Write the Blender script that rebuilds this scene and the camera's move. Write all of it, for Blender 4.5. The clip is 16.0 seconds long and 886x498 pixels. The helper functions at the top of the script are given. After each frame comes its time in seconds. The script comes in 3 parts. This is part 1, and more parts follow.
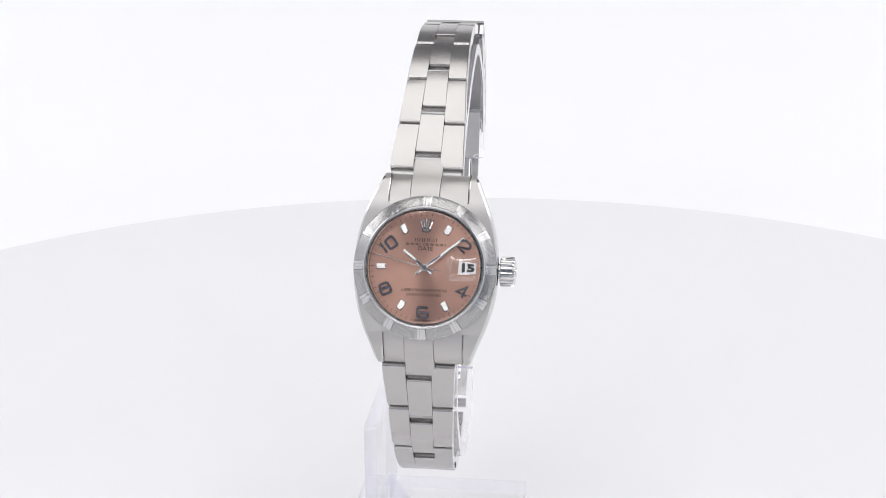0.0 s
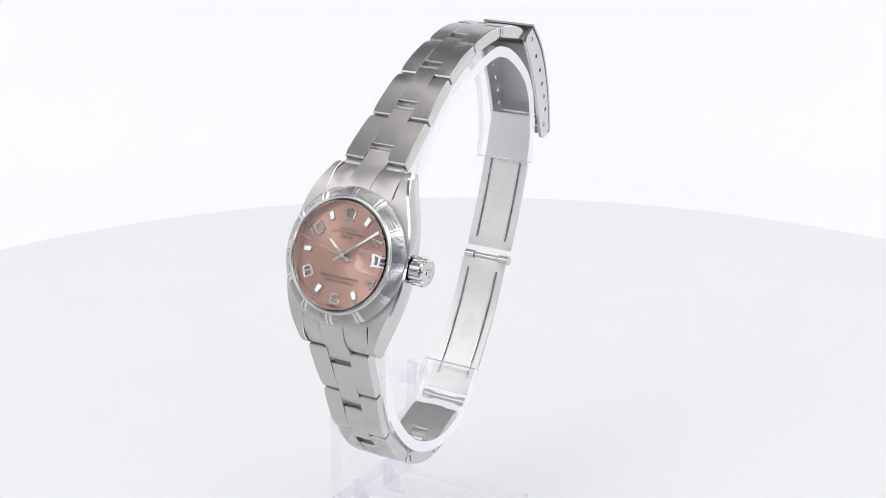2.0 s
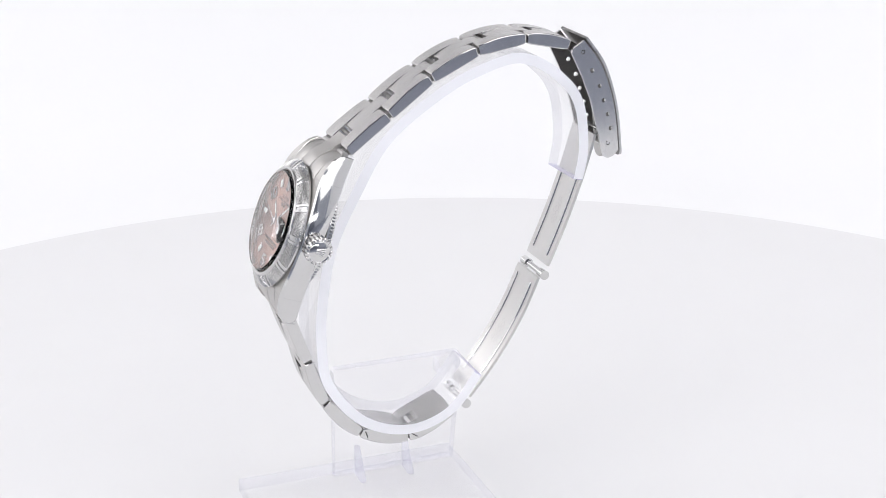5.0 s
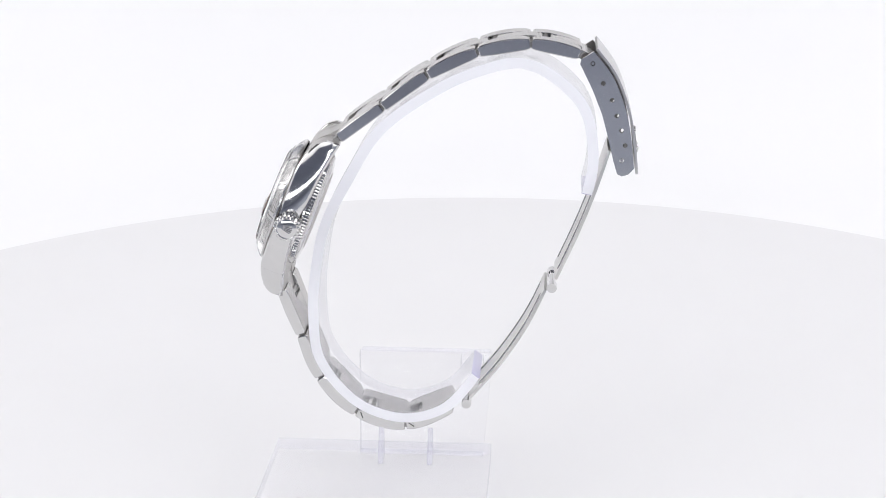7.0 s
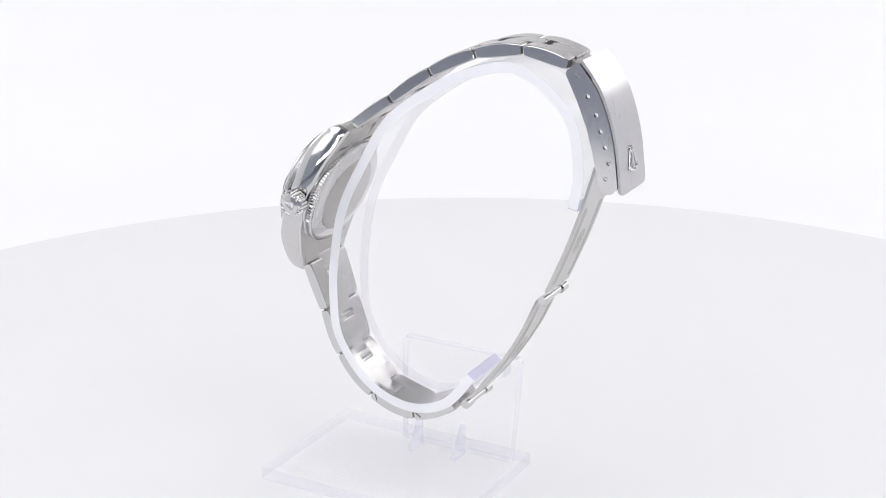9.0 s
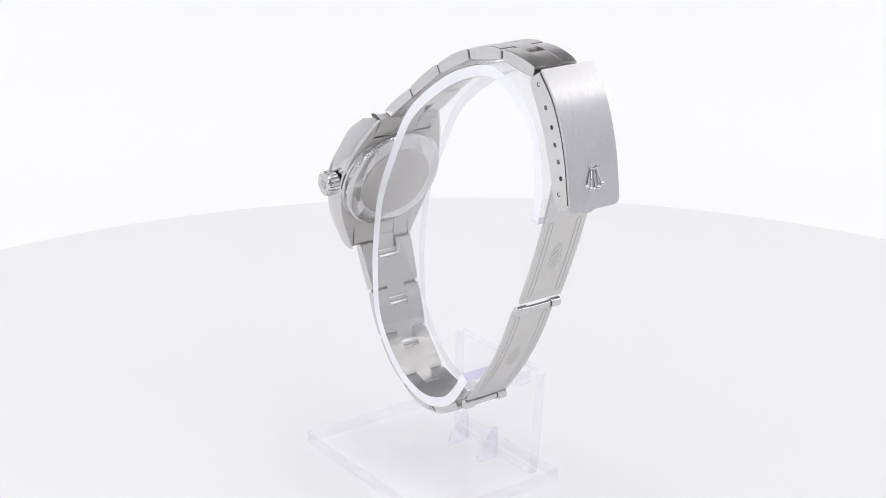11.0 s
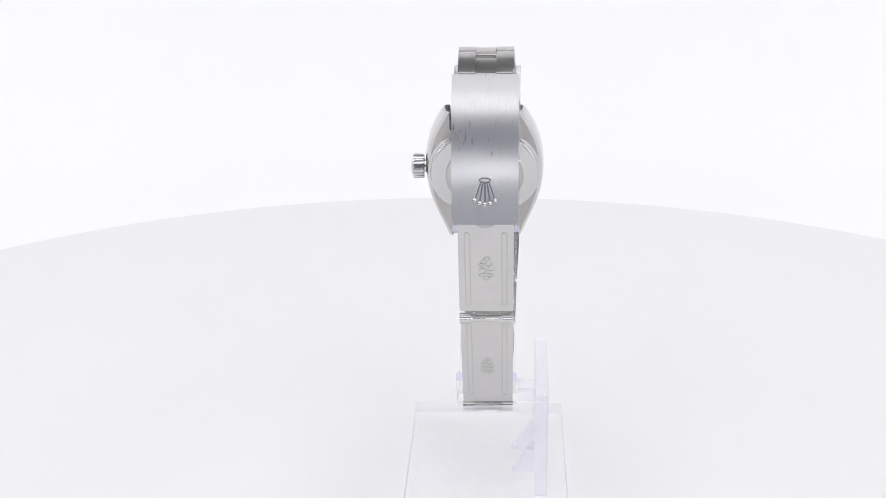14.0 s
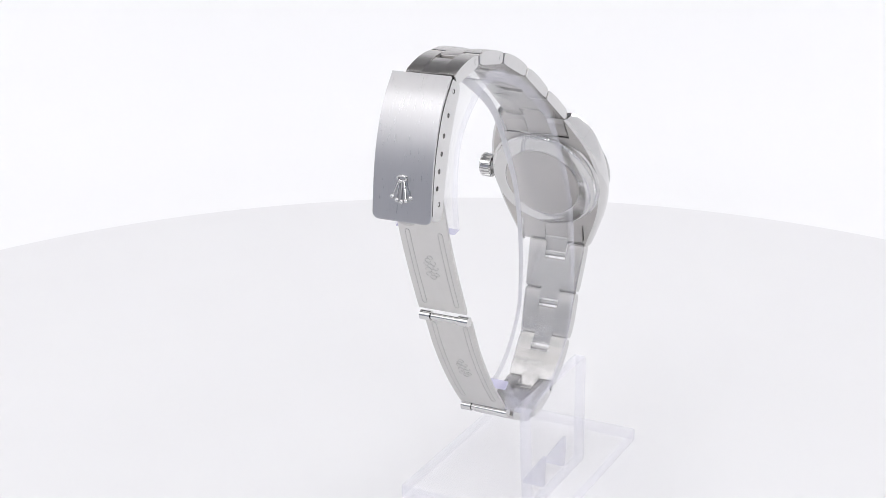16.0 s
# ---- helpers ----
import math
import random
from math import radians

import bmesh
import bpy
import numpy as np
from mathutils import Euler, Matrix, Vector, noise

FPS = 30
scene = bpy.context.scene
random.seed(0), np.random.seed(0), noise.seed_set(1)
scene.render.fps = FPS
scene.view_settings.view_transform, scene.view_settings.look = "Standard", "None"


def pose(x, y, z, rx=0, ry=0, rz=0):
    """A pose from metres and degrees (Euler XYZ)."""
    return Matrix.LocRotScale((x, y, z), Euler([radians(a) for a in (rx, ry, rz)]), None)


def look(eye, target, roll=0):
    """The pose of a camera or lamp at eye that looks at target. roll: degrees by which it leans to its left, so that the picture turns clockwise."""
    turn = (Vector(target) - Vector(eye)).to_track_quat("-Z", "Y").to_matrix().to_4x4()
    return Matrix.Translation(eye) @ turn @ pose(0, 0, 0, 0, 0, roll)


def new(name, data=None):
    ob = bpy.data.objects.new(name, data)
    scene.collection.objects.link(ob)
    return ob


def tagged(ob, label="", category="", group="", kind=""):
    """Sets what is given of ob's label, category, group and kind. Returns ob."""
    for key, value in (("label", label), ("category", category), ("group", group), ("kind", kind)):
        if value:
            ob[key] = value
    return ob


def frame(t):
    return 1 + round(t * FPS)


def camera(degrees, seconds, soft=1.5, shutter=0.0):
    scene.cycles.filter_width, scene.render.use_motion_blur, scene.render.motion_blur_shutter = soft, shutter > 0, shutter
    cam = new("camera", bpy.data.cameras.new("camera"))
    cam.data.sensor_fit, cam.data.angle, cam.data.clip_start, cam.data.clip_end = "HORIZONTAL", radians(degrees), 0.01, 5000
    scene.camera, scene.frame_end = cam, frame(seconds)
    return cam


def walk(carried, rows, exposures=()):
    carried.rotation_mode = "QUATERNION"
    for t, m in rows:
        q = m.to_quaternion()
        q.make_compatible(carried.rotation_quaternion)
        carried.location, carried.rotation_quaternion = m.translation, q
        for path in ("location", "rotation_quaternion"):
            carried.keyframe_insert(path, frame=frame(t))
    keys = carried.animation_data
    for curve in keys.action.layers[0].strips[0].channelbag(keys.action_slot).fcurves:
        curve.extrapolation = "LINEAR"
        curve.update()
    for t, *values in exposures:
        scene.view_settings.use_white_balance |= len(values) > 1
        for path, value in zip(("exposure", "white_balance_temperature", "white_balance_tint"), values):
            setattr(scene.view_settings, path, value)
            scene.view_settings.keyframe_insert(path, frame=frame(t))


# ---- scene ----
cam = camera(32.21, 16.0, 0.5)
SEAT = pose(0, -0.26445, 0.1428, 90 - 19.035, 0, 0.852) @ pose(0, 0, 0, 0, 0, -0.277)
walk(cam, [(0, SEAT), (16, SEAT)])

# ---- light: a white tent, open and dark towards the camera ----
world = bpy.data.worlds.new("world")
scene.world = world
world.use_nodes = True
world.node_tree.nodes["Background"].inputs[0].default_value = (0.345, 0.365, 0.43, 1)
world.node_tree.nodes["Background"].inputs[1].default_value = 1.0
scene.view_settings.exposure = 0.09


def soft_lamp(name, eye, target, wide, high, watts, tint):
    data = bpy.data.lights.new(name, "AREA")
    data.shape, data.size, data.size_y, data.energy, data.color = "RECTANGLE", wide, high, watts, tint
    ob = new(name, data)
    ob.matrix_world = look(eye, target)
    return ob


for x in (-0.56, 0.56):
    soft_lamp("key_softbox", (x, -0.41, 0.64), (0, 0.0, 0.04), 0.6, 0.72, 2.05, (1, 0.985, 0.975))
soft_lamp("front_softbox", (0, -0.42, 0.56), (0, 0.0, 0.08), 0.6, 0.32, 0.75, (1, 0.985, 0.965))
# added lamp, unseen: gives the clasp cover its bright band
soft_lamp("front_strip", (0, -0.62, 0.135), (0, 0.0, 0.075), 0.8, 0.035, 0.6, (0.98, 0.985, 1))
soft_lamp("top_softbox", (0, 0.04, 0.78), (0, 0.04, 0), 0.7, 0.46, 1.5, (1, 0.99, 0.98))
soft_lamp("left_softbox", (-0.68, 0.30, 0.36), (0, 0.24, 0.16), 0.74, 0.66, 2.6, (0.99, 0.977, 0.99))
soft_lamp("right_softbox", (0.68, 0.30, 0.36), (0, 0.24, 0.16), 0.74, 0.66, 2.6, (0.99, 0.977, 0.99))


# ---- materials ----
def nodes_of(name):
    m = bpy.data.materials.new(name)
    m.use_nodes = True
    t = m.node_tree
    return m, t, t.nodes["Principled BSDF"]


def node(t, kind, **values):
    n = t.nodes.new(kind)
    for k, v in values.items():
        n.inputs[k].default_value = v
    return n


def noise_of(t, scale, detail=3, stretch=None):
    tc = t.nodes.new("ShaderNodeTexCoord")
    n = node(t, "ShaderNodeTexNoise", Scale=scale, Detail=detail)
    if stretch:
        mp = t.nodes.new("ShaderNodeMapping")
        mp.inputs["Scale"].default_value = stretch
        t.links.new(tc.outputs["Object"], mp.inputs[0])
        t.links.new(mp.outputs[0], n.inputs["Vector"])
    else:
        t.links.new(tc.outputs["Object"], n.inputs["Vector"])
    return n.outputs["Fac"]


def spread(t, fac, low, high):
    r = node(t, "ShaderNodeMapRange")
    r.inputs["From Min"].default_value, r.inputs["From Max"].default_value = 0.3, 0.7
    r.inputs["To Min"].default_value, r.inputs["To Max"].default_value = low, high
    t.links.new(fac, r.inputs["Value"])
    return r.outputs[0]


def bumped(t, p, fac, strength, distance):
    b = node(t, "ShaderNodeBump", Strength=strength, Distance=distance)
    t.links.new(fac, b.inputs["Height"])
    t.links.new(b.outputs[0], p.inputs["Normal"])


def metal(name, colour, low, high, stretch=None, bump=0.0, scale=900):
    m, t, p = nodes_of(name)
    p.inputs["Metallic"].default_value = 1
    fine = noise_of(t, scale, 4, stretch)
    large = noise_of(t, 90, 3)
    mix = node(t, "ShaderNodeMath")
    mix.operation = "MULTIPLY_ADD"
    t.links.new(large, mix.inputs[0])
    mix.inputs[1].default_value = 0.4
    t.links.new(fine, mix.inputs[2])
    t.links.new(spread(t, mix.outputs[0], low, high), p.inputs["Roughness"])
    ramp = node(t, "ShaderNodeMixRGB")
    ramp.inputs[1].default_value = (*[c * 0.93 for c in colour], 1)
    ramp.inputs[2].default_value = (*colour, 1)
    t.links.new(fine, ramp.inputs[0])
    t.links.new(ramp.outputs[0], p.inputs["Base Color"])
    if bump:
        bumped(t, p, fine, bump, 0.00004)
    return m


STEEL = (0.525, 0.51, 0.497)
BRUSHED = metal("brushed_steel", STEEL, 0.15, 0.26, (6, 0.3, 0.3), 0.012, 900)
BRUSHED_HEAD = metal("brushed_case_steel", (0.54, 0.523, 0.507), 0.30, 0.44, (4, 0.4, 4), 0.16, 2200)
POLISHED = metal("polished_steel", (0.66, 0.655, 0.65), 0.04, 0.11)
BLADE = metal("clasp_blade_steel", (0.64, 0.63, 0.615), 0.26, 0.33, (1, 0.6, 0.6), 0.05)
# darker than the links: shade of their gaps put into the pin colour
GAP_SHADE = metal("gap_shade_steel", (0.24, 0.235, 0.23), 0.3, 0.45)
GROOVE = metal("pressed_groove_steel", (0.56, 0.55, 0.54), 0.25, 0.4)
# dull clasp interior, with the shade inside the channel put into its colour
INSIDE = metal("dull_shaded_steel", (0.33, 0.323, 0.316), 0.22, 0.38, (4, 0.5, 0.5), 0.05)
WORN = metal("worn_brushed_steel", (0.58, 0.572, 0.58), 0.23, 0.31, (8, 0.4, 0.4), 0.0, 900)
# near-black steel that stands for the shade in the screw slots
SLOT_SHADE = metal("slot_shade_steel", (0.10, 0.098, 0.095), 0.35, 0.5)
BEZEL = metal("cut_bezel_steel", (0.60, 0.595, 0.59), 0.14, 0.24)
HAND = metal("white_gold", (0.5, 0.47, 0.455), 0.06, 0.12)


def plain(name, colour, rough=0.5, metallic=0.0, vary=0.04, scale=400):
    m, t, p = nodes_of(name)
    p.inputs["Metallic"].default_value = metallic
    p.inputs["Roughness"].default_value = rough
    ramp = node(t, "ShaderNodeMixRGB")
    ramp.inputs[1].default_value = (*[c * (1 - vary) for c in colour], 1)
    ramp.inputs[2].default_value = (*colour, 1)
    t.links.new(noise_of(t, scale), ramp.inputs[0])
    t.links.new(ramp.outputs[0], p.inputs["Base Color"])
    return m


INK = plain("dial_ink", (0.035, 0.018, 0.015), 0.5)
LUME = plain("lume", (0.85, 0.87, 0.83), 0.5)
DATE_WHITE = plain("date_disc", (0.85, 0.85, 0.85), 0.5)
DATE_BLACK = plain("date_ink", (0.01, 0.01, 0.012), 0.5)
DISC = plain("turntable_white", (0.778, 0.775, 0.785), 0.55, 0, 0.02, 30)
CLOTH = plain("tent_cloth", (0.90, 0.90, 0.91), 0.9, 0, 0.02, 12)
ROOF = plain("grey_roof_cloth", (0.23, 0.23, 0.235), 0.9, 0, 0.05, 12)
ROOM = plain("dark_room", (0.31, 0.33, 0.40), 0.8, 0, 0.2, 4)


def dial_material():
    m, t, p = nodes_of("salmon_sunray")
    p.inputs["Metallic"].default_value = 0.95
    p.inputs["Roughness"].default_value = 0.39
    p.inputs["Anisotropic"].default_value = 1.0
    tan = t.nodes.new("ShaderNodeTangent")
    tan.direction_type, tan.axis = "RADIAL", "Z"
    t.links.new(tan.outputs[0], p.inputs["Tangent"])
    ramp = node(t, "ShaderNodeMixRGB")
    ramp.inputs[1].default_value, ramp.inputs[2].default_value = (0.46, 0.277, 0.217, 1), (0.525, 0.315, 0.247, 1)
    t.links.new(noise_of(t, 700), ramp.inputs[0])
    t.links.new(ramp.outputs[0], p.inputs["Base Color"])
    return m


DIAL = dial_material()


def glass(name, colour, ior, rough=0.0):
    m, t, p = nodes_of(name)
    p.inputs["Base Color"].default_value = (*colour, 1)
    p.inputs["Transmission Weight"].default_value = 1
    p.inputs["IOR"].default_value = ior
    if rough:
        t.links.new(spread(t, noise_of(t, 120), 0, rough), p.inputs["Roughness"])
    else:
        p.inputs["Roughness"].default_value = 0
    return m


def clear_sheet(name, tint, matt, cast=(0.94, 0.94, 0.98)):
    """Clear plastic: lets light straight through, with a Fresnel gloss; matt: share of sawn or white-hazed,
    light-scattering surface.
    """
    m, t, p = nodes_of(name)
    out = t.nodes["Material Output"]
    clear = node(t, "ShaderNodeBsdfTransparent", Color=(*tint, 1))
    body = clear.outputs[0]
    if matt:
        p.inputs["Roughness"].default_value = 0.5
        ramp = node(t, "ShaderNodeMixRGB", Color1=(*[c * 0.97 for c in cast], 1), Color2=(*cast, 1))
        t.links.new(noise_of(t, 250), ramp.inputs[0])
        t.links.new(ramp.outputs[0], p.inputs["Base Color"])
        mix = node(t, "ShaderNodeMixShader", Fac=matt)
        t.links.new(body, mix.inputs[1])
        t.links.new(p.outputs[0], mix.inputs[2])
        body = mix.outputs[0]
    else:
        t.nodes.remove(p)
    gloss = node(t, "ShaderNodeBsdfGlossy", Roughness=0.03)
    lw = node(t, "ShaderNodeLayerWeight", Blend=0.5)
    power = node(t, "ShaderNodeMath")
    power.operation = "POWER"
    t.links.new(lw.outputs["Facing"], power.inputs[0])
    power.inputs[1].default_value = 5
    fres = node(t, "ShaderNodeMath")
    fres.operation = "MULTIPLY_ADD"
    t.links.new(power.outputs[0], fres.inputs[0])
    fres.inputs[1].default_value, fres.inputs[2].default_value = 0.6, 0.022
    mix = node(t, "ShaderNodeMixShader")
    t.links.new(fres.outputs[0], mix.inputs[0])
    t.links.new(body, mix.inputs[1])
    t.links.new(gloss.outputs[0], mix.inputs[2])
    t.links.new(mix.outputs[0], out.inputs["Surface"])
    return m


ACRYLIC = clear_sheet("clear_acrylic", (0.995, 0.995, 1.0), 0.0)
EDGE = clear_sheet("sawn_acrylic_edge", (0.985, 0.985, 0.998), 0.2, (0.86, 0.85, 0.98))
# sawn hoop ends: lavender of light refracted at the edge, put in as colour
TIP = clear_sheet("edge_lit_sawn_tip", (0.97, 0.97, 0.998), 0.75, (0.64, 0.62, 0.84))
# a little white haze mixed in to brighten the foot plate and hoop
HAZED = clear_sheet("haze_brightened_acrylic", (1, 1, 1), 0.08)
# milled rim with the brightness of its lit edge put in as white
RIM = clear_sheet("lit_milled_rim", (0.985, 0.985, 0.998), 0.88)
CRYSTAL = glass("sapphire", (1, 1, 1), 1.42)
LENS = glass("date_lens", (1, 1, 1), 1.5)

MM = 0.001


# ---- building helpers, all in millimetres ----
def part(name, bm, material, parent=None, label="", m=None, smooth=24):
    bmesh.ops.recalc_face_normals(bm, faces=bm.faces)
    me = bpy.data.meshes.new(name)
    bmesh.ops.scale(bm, vec=(MM, MM, MM), verts=bm.verts)
    bm.to_mesh(me)
    bm.free()
    for mat in material if isinstance(material, (list, tuple)) else [material]:
        me.materials.append(mat)
    if smooth:
        me.shade_smooth()
        me.set_sharp_from_angle(angle=radians(smooth))
    ob = new(name, me)
    if parent:
        ob.parent = parent
    if m is not None:
        ob.matrix_basis = m
    return tagged(ob, label)


def prism(bm, outline, x0, x1, bevel=0.0, segments=2, taper=None):
    """A closed outline of (y, z) drawn out from x0 to x1; taper(y) scales x."""
    k = taper or (lambda y: 1)
    a = [bm.verts.new((x0 * k(y), y, z)) for y, z in outline]
    b = [bm.verts.new((x1 * k(y), y, z)) for y, z in outline]
    n = len(outline)
    faces = [bm.faces.new(a[::-1]), bm.faces.new(b)]
    for i in range(n):
        faces.append(bm.faces.new((a[i], a[(i + 1) % n], b[(i + 1) % n], b[i])))
    if bevel:
        rim = list(set(e for f in faces[:2] for e in f.edges))
        bmesh.ops.bevel(bm, geom=rim, offset=bevel, segments=segments, affect="EDGES", profile=0.5)
    return faces


def block(bm, x0, x1, y0, y1, z0, z1, bevel=0.0):
    new_verts = bmesh.ops.create_cube(bm, size=1)["verts"]
    for v in new_verts:
        v.co = Vector(((x0 + x1) / 2 + v.co.x * (x1 - x0), (y0 + y1) / 2 + v.co.y * (y1 - y0), (z0 + z1) / 2 + v.co.z * (z1 - z0)))
    if bevel:
        edges = list(set(e for v in new_verts for e in v.link_edges))
        bmesh.ops.bevel(bm, geom=edges, offset=bevel, segments=2, affect="EDGES", profile=0.5)


def lathe(bm, profile, steps=96, wobble=None):
    """Profile of (r, z) turned round z; wobble(angle, r, z) gives a changed r."""
    rings = []
    for r, z in profile:
        if r < 1e-6:
            rings.append([bm.verts.new((0, 0, z))])
        else:
            ring = []
            for i in range(steps):
                a = 2 * math.pi * i / steps
                q = wobble(i, r, z) if wobble else r
                ring.append(bm.verts.new((q * math.cos(a), q * math.sin(a), z)))
            rings.append(ring)
    for a, b in zip(rings, rings[1:]):
        for i in range(steps):
            j = (i + 1) % steps
            if len(a) == 1 and len(b) > 1:
                bm.faces.new((a[0], b[i], b[j]))
            elif len(b) == 1 and len(a) > 1:
                bm.faces.new((a[i], a[j], b[0]))
            elif len(a) > 1:
                bm.faces.new((a[i], a[j], b[j], b[i]))


def rod(bm, p, q, r, steps=16):
    p, q = Vector(p), Vector(q)
    m = Matrix.Translation((p + q) / 2) @ (q - p).to_track_quat("Z", "Y").to_matrix().to_4x4()
    bmesh.ops.create_cone(bm, cap_ends=True, segments=steps, radius1=r, radius2=r, depth=(q - p).length, matrix=m)


def glide(points, steps=8):
    """A smooth run of 2D points through those given."""
    out = []
    n = len(points)
    for i in range(n - 1):
        p0, p1, p2, p3 = [Vector(points[max(0, min(n - 1, j))]) for j in (i - 1, i, i + 1, i + 2)]
        for k in range(steps):
            s = k / steps
            out.append(0.5 * (2 * p1 + (p2 - p0) * s + (2 * p0 - 5 * p1 + 4 * p2 - p3) * s * s + (3 * p1 - p0 - 3 * p2 + p3) * s ** 3))
    out.append(Vector(points[-1]))
    return out


class Path:
    """A 2D run with its length; at(s) gives the point and the outward normal."""

    def __init__(self, points, side):
        self.p, self.side = points, side
        self.s = [0]
        for a, b in zip(points, points[1:]):
            self.s.append(self.s[-1] + (b - a).length)

    def at(self, s):
        i = max(0, min(len(self.p) - 2, int(np.searchsorted(self.s, s)) - 1))
        a, b = self.p[i], self.p[i + 1]
        d = (b - a) / (self.s[i + 1] - self.s[i])
        return a + d * (s - self.s[i]), Vector((-d.y, d.x)) * self.side


def slab(path, s0, s1, thick, crown=0.0, lift=0.0, steps=6, round_end=0.5, chord=None):
    """The side outline of a plate that follows a path: its outer face on the path."""
    top, low = [], []
    for i in range(steps + 1):
        f = i / steps
        p, n = path.at(s0 + (s1 - s0) * f)
        top.append(p + n * (lift + crown * 4 * f * (1 - f)))
        low.append(p + n * (lift - thick))
    # the inner face is flat, along the chord of the link
    (pa, na), (pb, nb) = [path.at(q) for q in chord or (s0, s1)]
    pa, pb = pa - na * thick, pb - nb * thick
    along = (pb - pa).normalized()
    low = [pa + along * (q - pa).dot(along) for q in low]
    p0, n0 = path.at(s0)
    d0 = (top[1] - top[0]).normalized()
    d1 = (top[-1] - top[-2]).normalized()
    r = round_end
    n1 = path.at(s1)[1]
    outline = [top[0] - n0 * r * 0.9, top[0] - n0 * r * 0.3 + d0 * r * 0.3, top[0] + d0 * r] + top[1:-1]
    outline += [top[-1] - d1 * r, top[-1] - d1 * r * 0.3 - n1 * r * 0.3, top[-1] - n1 * r * 0.9]
    outline += [low[-1] + n1 * r * 0.6, low[-1] - d1 * r] + low[1:-1][::-1] + [low[0] + d0 * r, low[0] + n0 * r * 0.6]
    return [(q.x, q.y) for q in outline]


# ---- the place ----
def tent():
    bm = bmesh.new()
    block(bm, -900, 900, -1500, 900, -60, -50)
    tagged(part("floor", bm, ROOM, smooth=0), "dark table top under the turntable", "table", kind="structure")
    bm = bmesh.new()
    sweep = [(-270, -46)] + [(250, -46)]
    sweep += [(250 + 350 * math.sin(a), 304 - 350 * math.cos(a)) for a in [i * math.pi / 96 for i in range(1, 49)]] + [(600, 460)]
    outline = sweep + [(612, 460), (612, 290), (592, 120), (500, -20), (400, -49), (250, -49.5), (-270, -49.5)]
    prism(bm, outline, -700, 700)
    tagged(part("backdrop", bm, CLOTH), "seamless white sweep behind the turntable", "backdrop", kind="structure")
    for name, x in (("wall_west", -706), ("wall_east", 700)):
        bm = bmesh.new()
        block(bm, x, x + 6, -450, 612, -49, 800)
        tagged(part(name, bm, CLOTH, smooth=0), "white cloth side of the light tent", "wall", kind="structure")
    bm = bmesh.new()
    block(bm, -700, 700, 602, 610, 462, 800)
    tagged(part("wall_north", bm, ROOF, smooth=0), "grey cloth above the white sweep", "wall", kind="structure")
    bm = bmesh.new()
    block(bm, -706, 706, -200, 612, 802, 808)
    tagged(part("ceiling", bm, ROOF, smooth=0), "grey cloth roof of the light tent", "ceiling", kind="structure")
    bm = bmesh.new()
    block(bm, -900, 900, -1510, -1500, -50, 1500)
    tagged(part("wall_south", bm, ROOM, smooth=0), "dark wall of the room behind the camera", "wall", kind="structure")


def turntable():
    bm = bmesh.new()
    lathe(bm, [(0, -34), (150, -34), (152, -12), (199, -12), (200.3, -11), (200.5, -1.2), (199.3, 0), (0, 0)], 192)
    ob = part("turntable", bm, DISC)
    bm = bmesh.new()
    lathe(bm, [(0, -46), (120, -46), (122, -44), (122, -36), (120, -34.1), (0, -34.1)], 96)
    part("turntable_foot", bm, DISC, ob)
    return tagged(ob, "round matt white turntable disc", "turntable")


# ---- the acrylic stand ----
HOOP = Path(glide([(23.2, 62.5), (24.2, 69.7), (21.8, 79.8), (12.1, 87.1), (1.9, 85.5), (-7.6, 80.6), (-15.7, 74.2), (-21.2, 65.5), (-25.9, 56.2), (-28.0, 46.5),
                   (-28.6, 38.3), (-27.4, 29.0), (-20.6, 20.4), (-11.4, 17.1), (-2.6, 19.6), (3.3, 26.6)], 5), -1)


